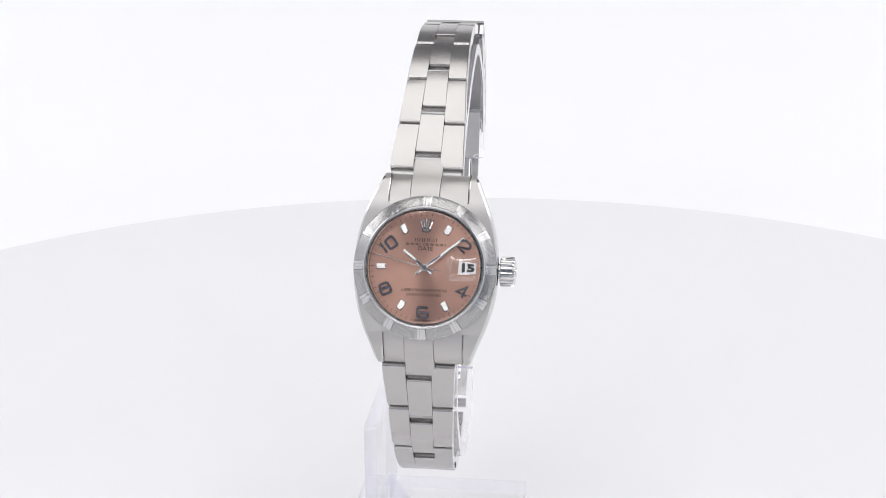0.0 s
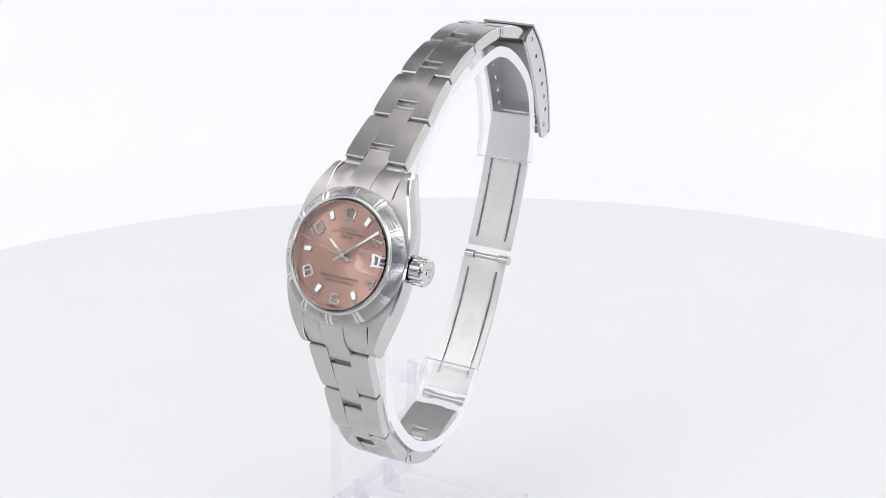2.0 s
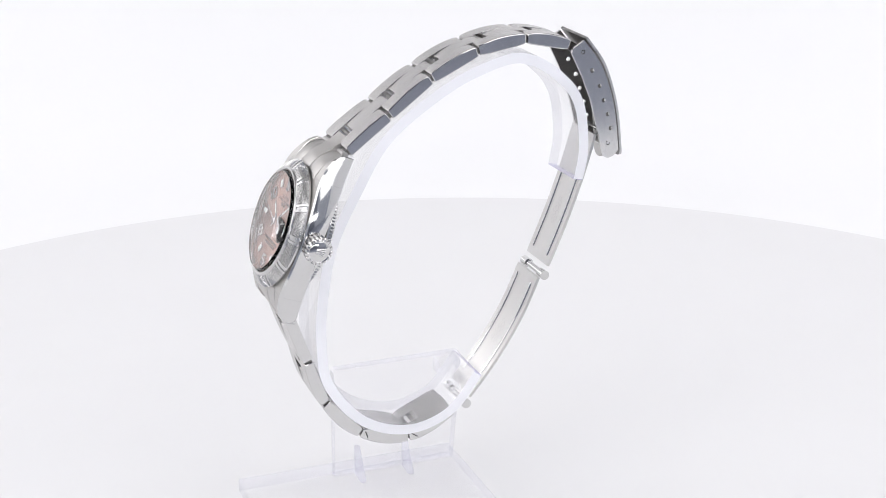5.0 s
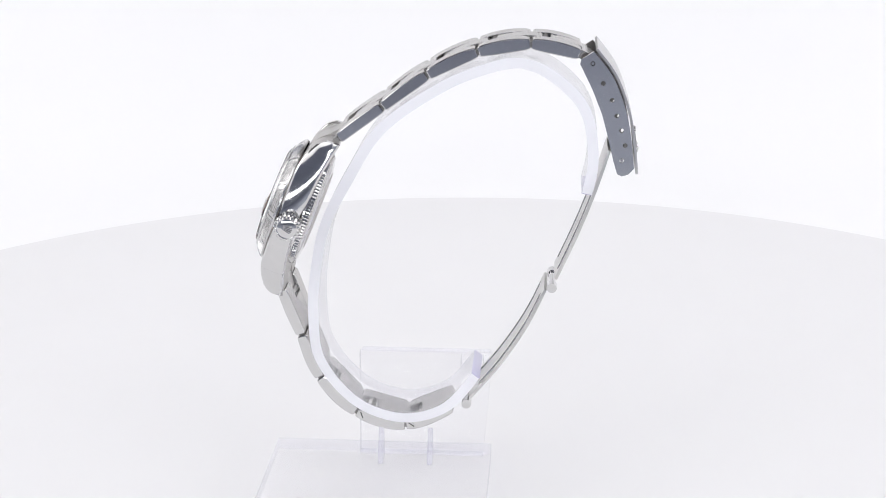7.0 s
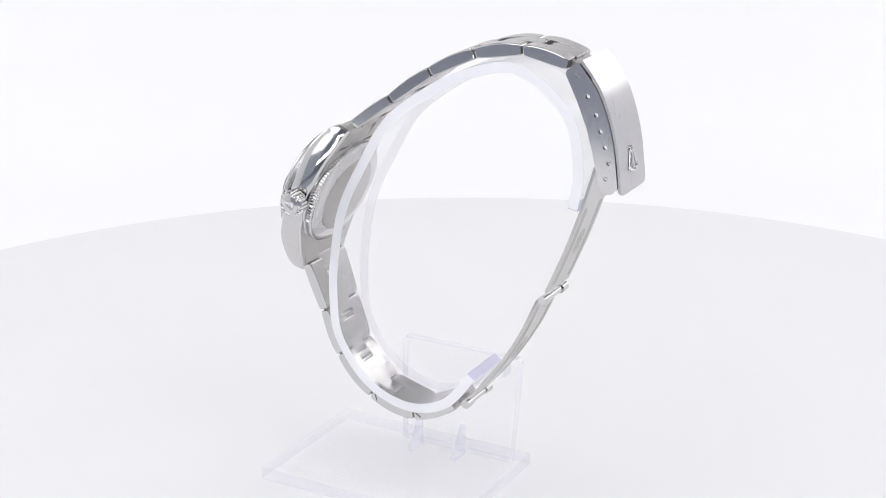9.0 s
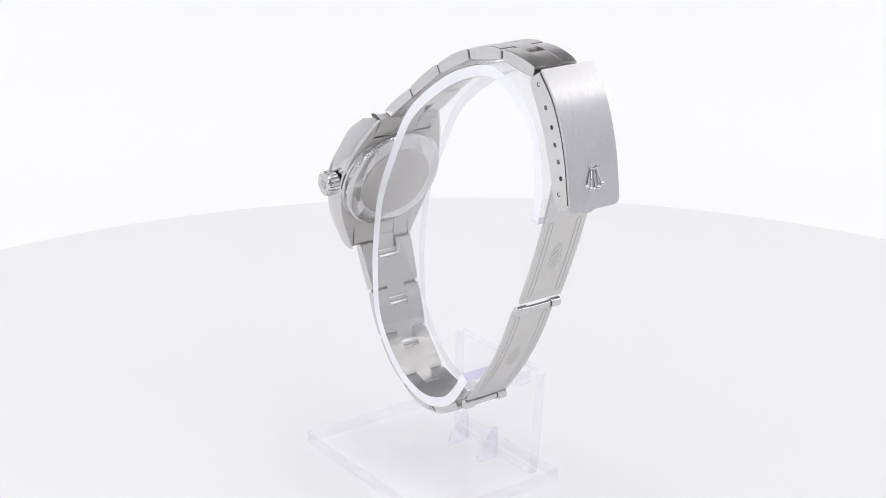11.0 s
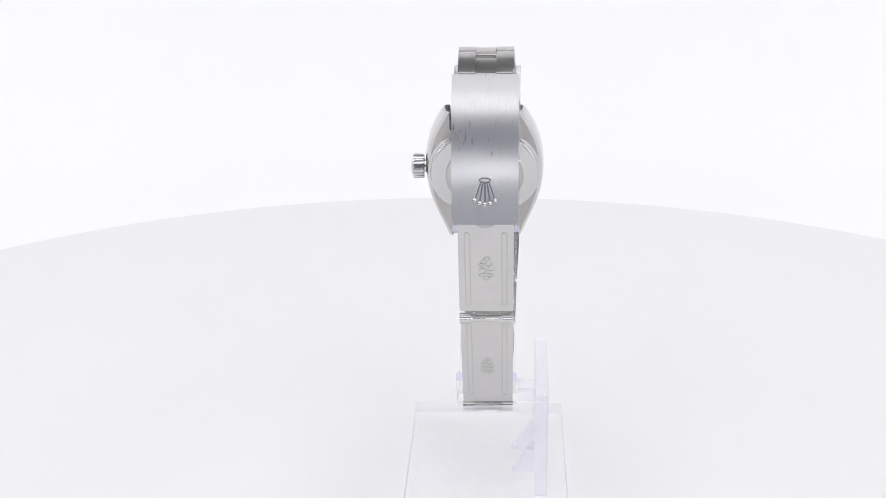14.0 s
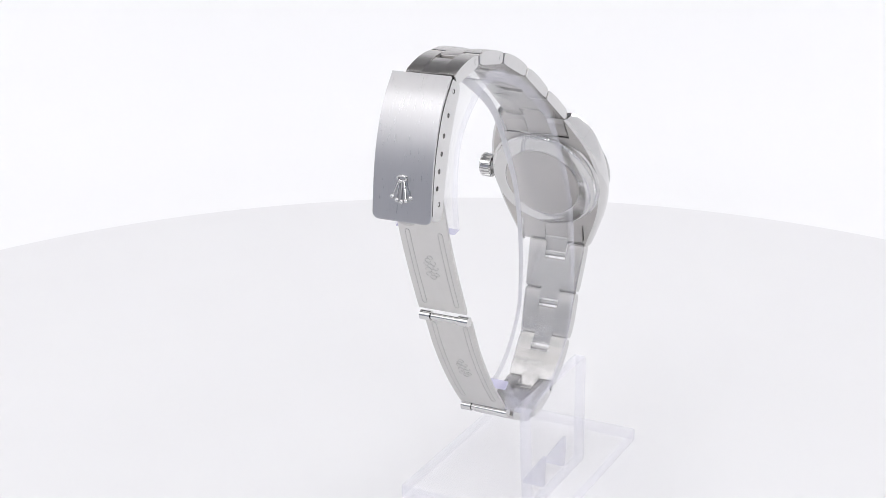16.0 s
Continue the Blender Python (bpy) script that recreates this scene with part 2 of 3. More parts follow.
def acrylic_stand():
    stand = new("watch_stand")
    tagged(stand, "clear acrylic watch stand with a C-shaped hoop on a square foot", "stand")
    bm = bmesh.new()
    block(bm, -15.7, 15.7, -39.3, 4.7, 0.1, 2.8, 0.25)
    part("base_plate", bm, HAZED, stand)
    bm = bmesh.new()
    prism(bm, [(-21.5, 2.85), (3.2, 2.85), (4.2, 14), (5.0, 24.6), (4.6, 25.4), (-20.7, 25.4), (-21.2, 24.8)], -11.6, -9.3, 0.2)
    part("upright", bm, ACRYLIC, stand)
    for y in (-17, -7.2):
        bm = bmesh.new()
        outline = [(-9.25, 2.85), (-5.0, 2.85), (-5.0, 3.4), (-8.7, 9.0), (-9.25, 9.0)]
        a = [bm.verts.new((x, y - 0.5, z)) for x, z in outline]
        b = [bm.verts.new((x, y + 0.5, z)) for x, z in outline]
        bm.faces.new(a), bm.faces.new(b[::-1])
        for i in range(5):
            bm.faces.new((a[i], b[i], b[(i + 1) % 5], a[(i + 1) % 5]))
        part("gusset", bm, EDGE, stand)
    bm = bmesh.new()
    end = HOOP.s[-1]
    rows = []
    for i in range(91):
        p, n = HOOP.at(end * i / 90)
        rows.append((p, p - n * 1.9))
    prism(bm, [(q.x, q.y) for q, _ in rows] + [(q.x, q.y) for _, q in rows[::-1]], -5.6, 5.6, 0.15)
    part("hoop", bm, HAZED, stand)
    bm = bmesh.new()
    block(bm, -9.25, -5.65, -1.0, 3.4, 22.6, 25.4, 0.15)
    part("bracket", bm, ACRYLIC, stand)
    tips = [(HOOP.at(d)[0] - HOOP.at(d)[1] * 0.95) * MM for d in (0.0, end)]
    for ob in stand.children:
        ob.visible_shadow = False
        ob.data.materials.append(EDGE)
        ob.data.materials.append(RIM)
        ob.data.materials.append(TIP)
        cut = {"base_plate": (0, 1), "upright": (1, 2), "hoop": (0,), "bracket": (1,)}.get(ob.name.split(".")[0], ())
        for f in ob.data.polygons:
            ends = ob.name.startswith("hoop") and f.area < 4e-5 and min((f.center.yz - q).length for q in tips) < 0.0003
            if ends or any(abs(f.normal[k]) > 0.9 for k in cut):
                # only the +x rim gets the painted-in edge light; the other stays dimmer
                f.material_index = 3 if ends else 2 if ob.name.startswith("hoop") and f.normal.x > 0.9 else 1
    return stand


# ---- the watch ----
TILT = 21.7
CX, CZ = -32.65, 59.6
HEAD = pose(1.0 * MM, CX * MM, CZ * MM, 90 - TILT, 0, 0)


FLANK = np.polyfit(np.array([0, 2, 4, 6, 8, 10, 12, 14, 15.5]) ** 2, [11.6, 11.55, 11.4, 11.02, 10.42, 9.66, 8.9, 8.1, 7.55], 3)


def half_width(e):
    return float(np.polyval(FLANK, e * e))


def top_of(e):
    a = abs(e)
    return -0.15 - 0.012 * max(0, a - 6) - 0.052 * max(0, a - 8.5) ** 2 * (0.75 + 0.25 * a / 15.5)


def low_of(e):
    return -4.1 - 0.0075 * e * e


def loft(bm, sections):
    rows = [[bm.verts.new(p) for p in s] for s in sections]
    n = len(rows[0])
    for a, b in zip(rows, rows[1:]):
        for i in range(n):
            bm.faces.new((a[i], a[(i + 1) % n], b[(i + 1) % n], b[i]))
    bm.faces.new(rows[0]), bm.faces.new(rows[-1][::-1])


def flank(e, cut=0.0):
    w, t, l = half_width(e) - cut, top_of(e), low_of(e)
    return [(w - 0.35, t), (w - 0.05, t - 0.3), (w + 0.1, t - 1.0), (w + 0.12, (t + l) / 2), (w, l + 1.0), (w - 0.25, l + 0.35), (w - 0.8, l)]


def polish_sides(ob):
    ob.data.materials.append(POLISHED)
    for f in ob.data.polygons:
        if abs(f.normal.x) > 0.35 or abs(f.normal.y) > 0.93:
            f.material_index = 1


def case(watch):
    bm = bmesh.new()
    secs = []
    for i in range(33):
        e = -10.55 + 21.1 * i / 32
        r = flank(e)
        secs.append([(x, e, z) for x, z in r] + [(-x, e, z) for x, z in r[::-1]])
    loft(bm, secs)
    body = part("case", bm, BRUSHED_HEAD, watch, "brushed steel case with polished flanks", HEAD)
    polish_sides(body)
    for sx in (-1, 1):
        for sy in (-1, 1):
            bm = bmesh.new()
            secs = []
            for i in range(15):
                e = 10.56 + 4.9 * i / 14
                cut = 0.0 if i < 11 else (0, 0.04, 0.1, 0.22)[i - 11]
                r = flank(e, cut)
                t, l = top_of(e), low_of(e)
                if i > 11:
                    d = (i - 11) * 0.3
                    r = [(x, min(z, t - d * 0.7)) for x, z in r]
                    t -= d * 0.7
                secs.append([(x * sx, e * sy, z) for x, z in r] + [(6.7 * sx, e * sy, l), (6.45 * sx, e * sy, l + 0.3), (6.45 * sx, e * sy, t - 0.15), (6.6 * sx, e * sy, t)])
            loft(bm, secs)
            lug = part("lug", bm, BRUSHED_HEAD, body)
            polish_sides(lug)
    # engine-turned bezel: twelve ribbed fields between plain bars
    bm = bmesh.new()
    steps = 1440

    plain_ring = [(11.4, -0.1), (11.56, 0.1), (11.6, 0.42)]
    ribbed = [(11.52, 0.52), (10.85, 1.2), (9.9, 1.72)]
    inner = [(9.87, 1.8), (9.8, 1.98), (9.66, 2.1), (9.42, 2.12), (9.2, 1.98), (9.08, 1.75), (9.02, 0.6)]
    prof = plain_ring + ribbed + inner
    ribset = set(ribbed)
    rings = []
    for r, z in prof:
        ring = []
        for i in range(steps):
            a = 2 * math.pi * i / steps
            rise = 0.0
            q = r
            if (r, z) in ribset:
                k = i % 120
                rise = 0.06 if 5 < k <= 14 or 106 <= k < 115 else (-0.09 if k <= 5 or k >= 115 else (-0.09 if (i // 2) % 2 else 0.02))
            ring.append(bm.verts.new((q * math.cos(a) + rise * 0.6 * math.cos(a), q * math.sin(a) + rise * 0.6 * math.sin(a), z + rise)))
        rings.append(ring)
    for a, b in zip(rings, rings[1:]):
        for i in range(steps):
            bm.faces.new((a[i], a[(i + 1) % steps], b[(i + 1) % steps], b[i]))
    part("bezel", bm, BEZEL, body, "engine-turned steel bezel with ribbed fields", None, 25)
    # case back with fluted ring
    bm = bmesh.new()
    lathe(bm, [(11.2, -4.15), (11.2, -4.5), (10.75, -4.65), (10.7, -5.35), (10.45, -5.6), (10.1, -5.72), (9.0, -6.0), (7.75, -6.18), (7.6, -6.1), (0, -6.1)], 330,
          lambda i, r, z: r - (0.2 if i % 3 == 0 and -5.65 < z < -4.6 else 0))
    part("case_back", bm, POLISHED, body, "polished steel case back with a fluted ring", None, 30)
    bm = bmesh.new()
    lathe(bm, [(0, -6.05), (7.55, -6.05), (7.55, -6.2), (7.4, -6.25), (0, -6.27)], 96)
    part("back_plate", bm, BRUSHED_HEAD, body, "satin steel back plate")
    # crown
    bm = bmesh.new()
    lathe(bm, [(1.3, 0), (1.3, 0.3), (2.2, 0.35), (2.45, 0.55), (2.45, 2.35), (2.25, 2.65), (1.9, 2.78), (1.75, 2.7), (1.6, 2.78), (0, 2.9)], 120,
          lambda i, r, z: r - (0.3 if i % 6 in (0, 1) and r > 2.2 else 0))
    part("winding_crown", bm, POLISHED, body, "fluted steel winding crown", Matrix.Translation((11.6 * MM, 0, -2.6 * MM)) @ pose(0, 0, 0, 0, 90, 0), 25)
    bm = bmesh.new()
    for i in range(5):
        a = math.radians(-40 + 20 * i)
        rod(bm, (-0.7, 0.15 * (i - 2), 2.88), (1.0 * math.cos(a), 1.1 * math.sin(a), 2.86), 0.13, 8)
    part("crown_emblem", bm, POLISHED, body, "", Matrix.Translation((11.6 * MM, 0, -2.6 * MM)) @ pose(0, 0, 0, 0, 90, 0))
    return body


def lettering(name, text, size, x, y, z, mat, parent, wide=1.0, m=None, turn=0, lift=0.02, bold=0.014, edge=0.0):
    c = bpy.data.curves.new(name, "FONT")
    c.body, c.size, c.align_x, c.align_y, c.extrude = text, size * MM, "CENTER", "CENTER", lift * MM
    c.offset, c.bevel_depth = bold * MM, edge * MM
    tmp = bpy.data.objects.new(name, c)
    me = bpy.data.meshes.new_from_object(tmp)
    bpy.data.objects.remove(tmp)
    me.materials.append(mat)
    ob = new(name, me)
    ob.parent = parent
    ob.matrix_basis = (m or Matrix()) @ pose(x * MM, y * MM, z * MM, 0, 0, turn) @ Matrix.Diagonal((wide, 1, 1, 1))
    return ob


# strokes of the applied numerals: offset of the figure and its runs, closed or open
NUMERALS = {
    2: [(0, [(False, [(-0.75, 0.4), (-0.75, 0.7), (-0.5, 0.85), (0.5, 0.85), (0.75, 0.6), (0.75, 0.2), (-0.75, -0.75), (0.8, -0.75)])])],
    4: [(0, [(False, [(0.3, -0.95), (0.3, 0.85), (-0.85, -0.35), (0.9, -0.35)])])],
    6: [(0, [(True, [(-0.8, 0.0), (-0.8, -0.6), (-0.6, -0.8), (0.6, -0.8), (0.8, -0.6), (0.8, -0.15), (0.6, 0.0)]), (False, [(-0.8, -0.1), (-0.8, 0.6), (-0.6, 0.8), (0.8, 0.8)])])],
    8: [(0, [(True, [(-0.7, 0.1), (-0.7, 0.65), (-0.5, 0.85), (0.5, 0.85), (0.7, 0.65), (0.7, 0.1)]), (True, [(-0.8, 0.05), (-0.8, -0.65), (-0.6, -0.85), (0.6, -0.85), (0.8, -0.65), (0.8, 0.05)])])],
    10: [(-1.05, [(False, [(-0.3, 0.55), (0.1, 0.85), (0.1, -0.9)])]),
         (0.55, [(True, [(-0.7, -0.6), (-0.7, 0.6), (-0.5, 0.85), (0.5, 0.85), (0.7, 0.6), (0.7, -0.6), (0.5, -0.85), (-0.5, -0.85)])])],
}


def ribbon(bm, run, closed, half, z0, z1):
    """A flat bar with bevelled shoulders that follows a run of (x, y)."""
    n = len(run)
    c = half * 0.22
    rows = []
    for i in range(n):
        p = Vector(run[i])
        a = Vector(run[(i - 1) % n]) if closed or i else None
        b = Vector(run[(i + 1) % n]) if closed or i < n - 1 else None
        d0 = (p - a).normalized() if a else (b - p).normalized()
        d1 = (b - p).normalized() if b else d0
        mid = (d0 + d1).normalized()
        side = Vector((-mid.y, mid.x)) / max(0.45, mid.dot(d1))
        rows.append([bm.verts.new((p.x + side.x * o, p.y + side.y * o, zz)) for o, zz in
                     ((-half, z0), (-half, z1 - c), (c - half, z1), (half - c, z1), (half, z1 - c), (half, z0))])
    pairs = list(zip(rows, rows[1:])) + ([(rows[-1], rows[0])] if closed else [])
    for a, b in pairs:
        for k in range(6):
            bm.faces.new((a[k], a[(k + 1) % 6], b[(k + 1) % 6], b[k]))
    if not closed:
        bm.faces.new(rows[0]), bm.faces.new(rows[-1][::-1])


def dial(watch):
    bm = bmesh.new()
    lathe(bm, [(9.0, 0.35), (9.0, 0.5), (0, 0.5)], 128)
    d = part("dial", bm, DIAL, watch, "salmon pink sunray dial with applied numerals", HEAD)
    z = 0.51
    bm = bmesh.new()
    lathe(bm, [(9.0, 0.5), (8.84, 0.52), (8.86, 1.1), (9.0, 1.8)], 128)
    part("flange", bm, POLISHED, d)
    for i in range(60):
        a = 2 * math.pi * i / 60
        bm = bmesh.new()
        long = 0.5 if i % 5 == 0 else 0.34
        block(bm, -0.05, 0.05, 8.7 - long, 8.7, z, z + 0.02)
        part("minute_mark", bm, INK, d, "", pose(0, 0, 0, 0, 0, -6 * i), 0)
    for hour in (1, 5, 7, 9, 11):
        a = radians(90 - 30 * hour)
        m = pose(7.05 * math.cos(a) * MM, 7.05 * math.sin(a) * MM, 0, 0, 0, -30 * hour)
        bm = bmesh.new()
        block(bm, -0.52, 0.52, -0.82, 0.82, z, z + 0.32, 0.12)
        mark = part("hour_marker", bm, HAND, d, "applied steel marker", m)
        bm = bmesh.new()
        block(bm, -0.34, 0.34, -0.63, 0.63, z + 0.325, z + 0.36, 0.01)
        part("lume_fill", bm, LUME, mark)
    for hour in (2, 4, 6, 8, 10):
        a = radians(90 - 30 * hour)
        r = 6.9 if hour == 10 else 7.2
        turn = {2: -42, 4: -24, 6: 0, 8: 24, 10: 40}[hour]
        bm = bmesh.new()
        for x, runs in NUMERALS[hour]:
            for k, (closed, run) in enumerate(runs):
                ribbon(bm, [(x + p, q) for p, q in run], closed, 0.2, z, z + 0.3 - 0.006 * k)
        part("numeral", bm, HAND, d, "applied steel numeral", pose(r * math.cos(a) * MM, r * math.sin(a) * MM, 0, 0, 0, turn))
    # emblem at twelve: a plain fan of five prongs on a foot
    bm = bmesh.new()
    for i in range(5):
        foot = Vector(((i - 2) * 0.24, 6.05, z + 0.15))
        tip = Vector(((i - 2) * 0.5, 7.8 - 0.13 * abs(i - 2), z + 0.15))
        rod(bm, foot, tip, 0.14, 8)
        bmesh.ops.create_uvsphere(bm, u_segments=8, v_segments=6, radius=0.18, matrix=Matrix.Translation(tip))
    ribbon(bm, [(0.62 * math.cos(t * math.pi / 8), 6.0 + 0.26 * math.sin(t * math.pi / 8)) for t in range(16)], True, 0.11, z, z + 0.32)
    part("emblem", bm, HAND, d, "applied steel emblem")
    for x0, x1, y, h in ((-1.9, 1.9, 4.43, 0.6), (-3.25, 3.25, 3.72, 0.42)):
        n = 5 if h > 0.5 else 16
        for i in range(n):
            if n == 16 and i == 6:
                continue
            w = (x1 - x0) / n
            xa, xb = x0 + w * i + w * 0.14, x0 + w * (i + 1) - w * 0.14
            bm = bmesh.new()
            for q in (xa, xb - h * 0.2):
                block(bm, q, q + h * 0.2, y - h / 2, y + h / 2, z, z + 0.02)
            part("print_bar", bm, INK, d, "", None, 0)
    lettering("print", "DATE", 0.86, 0, 3.03, z + 0.02, INK, d, 1.1)
    lettering("print", "SUPERLATIVE CHRONOMETER", 0.66, 0, -3.65, z + 0.02, INK, d, 0.82, bold=0.0)
    lettering("print", "OFFICIALLY CERTIFIED", 0.66, 0, -4.38, z + 0.02, INK, d, 0.85, bold=0.0)
    lettering("print", "SWISS MADE", 0.46, 0, -8.5, z + 0.02, INK, d, 1.1)
    bm = bmesh.new()
    block(bm, 5.5, 8.0, -0.7, 0.95, z, z + 0.03, 0.02)
    win = part("date_window", bm, DATE_WHITE, d, "white date window", None, 0)
    lettering("date_numeral", "15", 1.5, 6.72, 0.12, z + 0.06, DATE_BLACK, win, 1.4, None, 0, 0.02, 0.09)

    # hands
    def hand(name, angle, length, tail, wide, zz, lume=None):
        bm = bmesh.new()
        block(bm, -wide / 2, wide / 2, -tail, length, zz, zz + 0.12, 0.04)
        ob = part(name, bm, HAND, d, "polished steel hand", pose(0, 0, 0, 0, 0, -angle))
        if lume:
            bm = bmesh.new()
            block(bm, -wide * 0.21, wide * 0.21, lume[0], lume[1], zz + 0.125, zz + 0.15, 0.01)
            part("lume_fill", bm, LUME, ob)
        return ob

    hand("hour_hand", 308, 4.4, 1.5, 0.55, 0.75, (1.9, 3.8))
    hand("minute_hand", 51.5, 7.9, 1.8, 0.5, 0.95, (3.1, 7.1))
    hand("second_hand", 283.5, 8.7, 2.6, 0.16, 1.15)
    bm = bmesh.new()
    lathe(bm, [(0.62, 0.7), (0.62, 1.35), (0.35, 1.5), (0, 1.5)], 32)
    part("hand_hub", bm, HAND, d)
    # crystal and date lens
    bm = bmesh.new()
    lathe(bm, [(0, 1.85), (9.0, 1.85), (9.06, 2.0), (9.0, 2.4), (8.8, 2.55), (0, 2.55)], 128)
    c = part("crystal", bm, CRYSTAL, watch, "flat clear watch crystal", HEAD)
    c.visible_shadow = False
    bm = bmesh.new()
    n, m = 14, 40
    rings = []
    for j in range(n + 1):
        f = j / n
        ring = []
        for i in range(m):
            a = 2 * math.pi * i / m
            x = 2.6 * math.copysign(abs(math.cos(a)) ** 0.45, math.cos(a)) * f
            y = 2.0 * math.copysign(abs(math.sin(a)) ** 0.45, math.sin(a)) * f
            ring.append(bm.verts.new((6.2 + x, y, 2.57 + 0.15 + 0.42 * (1 - f * f))) if j else None)
        rings.append(ring)
    tip = bm.verts.new((6.2, 0, 2.57 + 0.57))
    for i in range(m):
        bm.faces.new((tip, rings[1][i], rings[1][(i + 1) % m]))
    for a, b in zip(rings[1:], rings[2:]):
        for i in range(m):
            bm.faces.new((a[i], b[i], b[(i + 1) % m], a[(i + 1) % m]))
    base = [bm.verts.new((v.co.x, v.co.y, 2.56)) for v in rings[-1]]
    for i in range(m):
        bm.faces.new((rings[-1][i], base[i], base[(i + 1) % m], rings[-1][(i + 1) % m]))
    bm.faces.new(base[::-1])
    lens = part("date_lens", bm, LENS, c, "raised date magnifier")
    lens.visible_shadow = False


UPPER = Path(glide([(-22.6, 73.21), (-14.7, 78.97), (-6.61, 84.72), (2.41, 88.94), (11.96, 90.48), (20.9, 88.63), (24.62, 86.06)], 6), 1)
LOWER = Path(glide([(-34.28, 43.3), (-31, 34.04), (-27.72, 25.1), (-20.75, 17.6), (-10.81, 14.9), (-1.48, 18.93), (2.51, 21.81)], 6), -1)


def bracelet(watch, path, joints, widths, last):
    """Links along a path; joints: lengths at which they meet; widths at the joints."""
    for i in range(len(joints) - 1):
        s0, s1 = joints[i], joints[i + 1]
        pitch = s1 - s0
        w0, w1 = widths[i], widths[i + 1]
        pa, pb = path.at(s0)[0], path.at(s1)[0]
        run = pb - pa

        def scale(y, z, pa=pa, run=run, w0=w0, w1=w1):
            f = max(-0.3, min(1.4, ((Vector((y, z)) - pa).dot(run)) / run.length_squared))
            return w0 + (w1 - w0) * f

        def piece(outline, f0, f1, bevel0, bevel1):
            bm = bmesh.new()
            a = [bm.verts.new((scale(y, z) * f0, y, z)) for y, z in outline]
            b = [bm.verts.new((scale(y, z) * f1, y, z)) for y, z in outline]
            ends = [bm.faces.new(a[::-1]), bm.faces.new(b)]
            n = len(outline)
            for k in range(n):
                bm.faces.new((a[k], a[(k + 1) % n], b[(k + 1) % n], b[k]))
            for face, bevel in zip(ends, (bevel0, bevel1)):
                bmesh.ops.bevel(bm, geom=list(face.edges), offset=bevel, segments=2, affect="EDGES", profile=0.5)
            return bm

        mid = slab(path, s0 + 0.37 * pitch, s0 + (last if i == len(joints) - 2 else 1.2) * pitch, 1.88, 0.12, 0.0, 8, 0.2, (s0 + 0.2, s1 - 0.2))
        link = part("bracelet_link", piece(mid, -0.18, 0.18, 0.04, 0.04), BRUSHED, watch, "brushed steel link", None, 14)
        side = slab(path, s0 + 0.2, s1 - 0.2, 1.9, 0.2, 0, 8, 0.34)
        for f0, f1, b0, b1 in ((-0.5, -0.184, 0.2, 0.04), (0.184, 0.5, 0.04, 0.2)):
            q = part("side_piece", piece(side, f0, f1, b0, b1), BRUSHED, link, "", None, 14)
            q.data.materials.append(POLISHED)
            for f in q.data.polygons:
                if abs(f.normal.x) > 0.8:
                    f.material_index = 1
        if i > 2:
            # screw heads with a slot on the lower run, plain pin ends on the upper
            p, n = path.at(s0 + 1.25)
            p = p - n * 0.95
            t = (path.at(s0 + 1.4)[0] - path.at(s0 + 1.1)[0]).normalized() * 0.45 + n * 0.45
            for sx in (-1, 1):
                e = sx * (0.5 * scale(p.x, p.y) + 0.03)
                bm = bmesh.new()
                rod(bm, (e - sx * 0.4, p.x, p.y), (e, p.x, p.y), 0.5, 20)
                head = part("screw", bm, POLISHED, link)
                if path is LOWER:
                    # slot as a dark rod on the head, its shade put into the colour
                    bm = bmesh.new()
                    rod(bm, (e, p.x - t.x, p.y - t.y), (e, p.x + t.x, p.y + t.y), 0.11, 6)
                    part("slot", bm, SLOT_SHADE, head)
        if i == 0:
            p, n = path.at(s0 - 0.55)
            bm = bmesh.new()
            rod(bm, (-w0 * 0.47, p.x - n.x * 1.0, p.y - n.y * 1.0), (w0 * 0.47, p.x - n.x * 1.0, p.y - n.y * 1.0), 0.62)
            part("spring_bar", bm, GROOVE, link)
        # first pin sits in the joint gap, its dark colour standing for shade there
        for s, wid, deep, r, mat in ((s0 + 0.0, w0 * 0.46, 1.0, 0.5, GAP_SHADE), (s0 + 0.285 * pitch, w0 * 0.2, 1.1, 0.42, GROOVE)):
            bm = bmesh.new()
            p, n = path.at(s)
            p = p - n * deep
            rod(bm, (-wid, p.x, p.y), (wid, p.x, p.y), r)
            part("hinge_pin", bm, mat, link)


def end_links(watch):
    for sy, tab in ((1, [(16.36, -4.25), (18.0, -5.28), (17.6, -6.5), (16.3, -6.3)]), (-1, [(15.75, -4.45), (17.2, -5.72), (16.6, -6.9), (15.5, -6.3)])):
        bm = bmesh.new()
        outer = [(10.2, -0.25), (11.5, -0.55), (12.8, -1.15), (14.0, -2.1), (14.9, -3.2), (15.35, -4.3), (15.2, -5.4), (14.4, -5.7)]
        inner = [(12.6, -5.1), (10.7, -4.6)]
        prism(bm, [(e * sy, n) for e, n in outer + inner], -6.35, -3.05, 0.08)
        prism(bm, [(e * sy, n) for e, n in outer + inner], 1.75, 6.35, 0.08)
        end = part("end_link", bm, BRUSHED_HEAD, watch, "brushed steel end link between the lugs", HEAD)
        bm = bmesh.new()
        outer = [(10.2, -0.22), (11.5, -0.5), (12.8, -1.1), (14.0, -2.0), (15.0, -3.05)] + tab + [(14.2, -5.2)]
        prism(bm, [(e * sy, n) for e, n in outer + inner], -3.0, 1.7, 0.08)
        part("end_link_tab", bm, BRUSHED_HEAD, end)


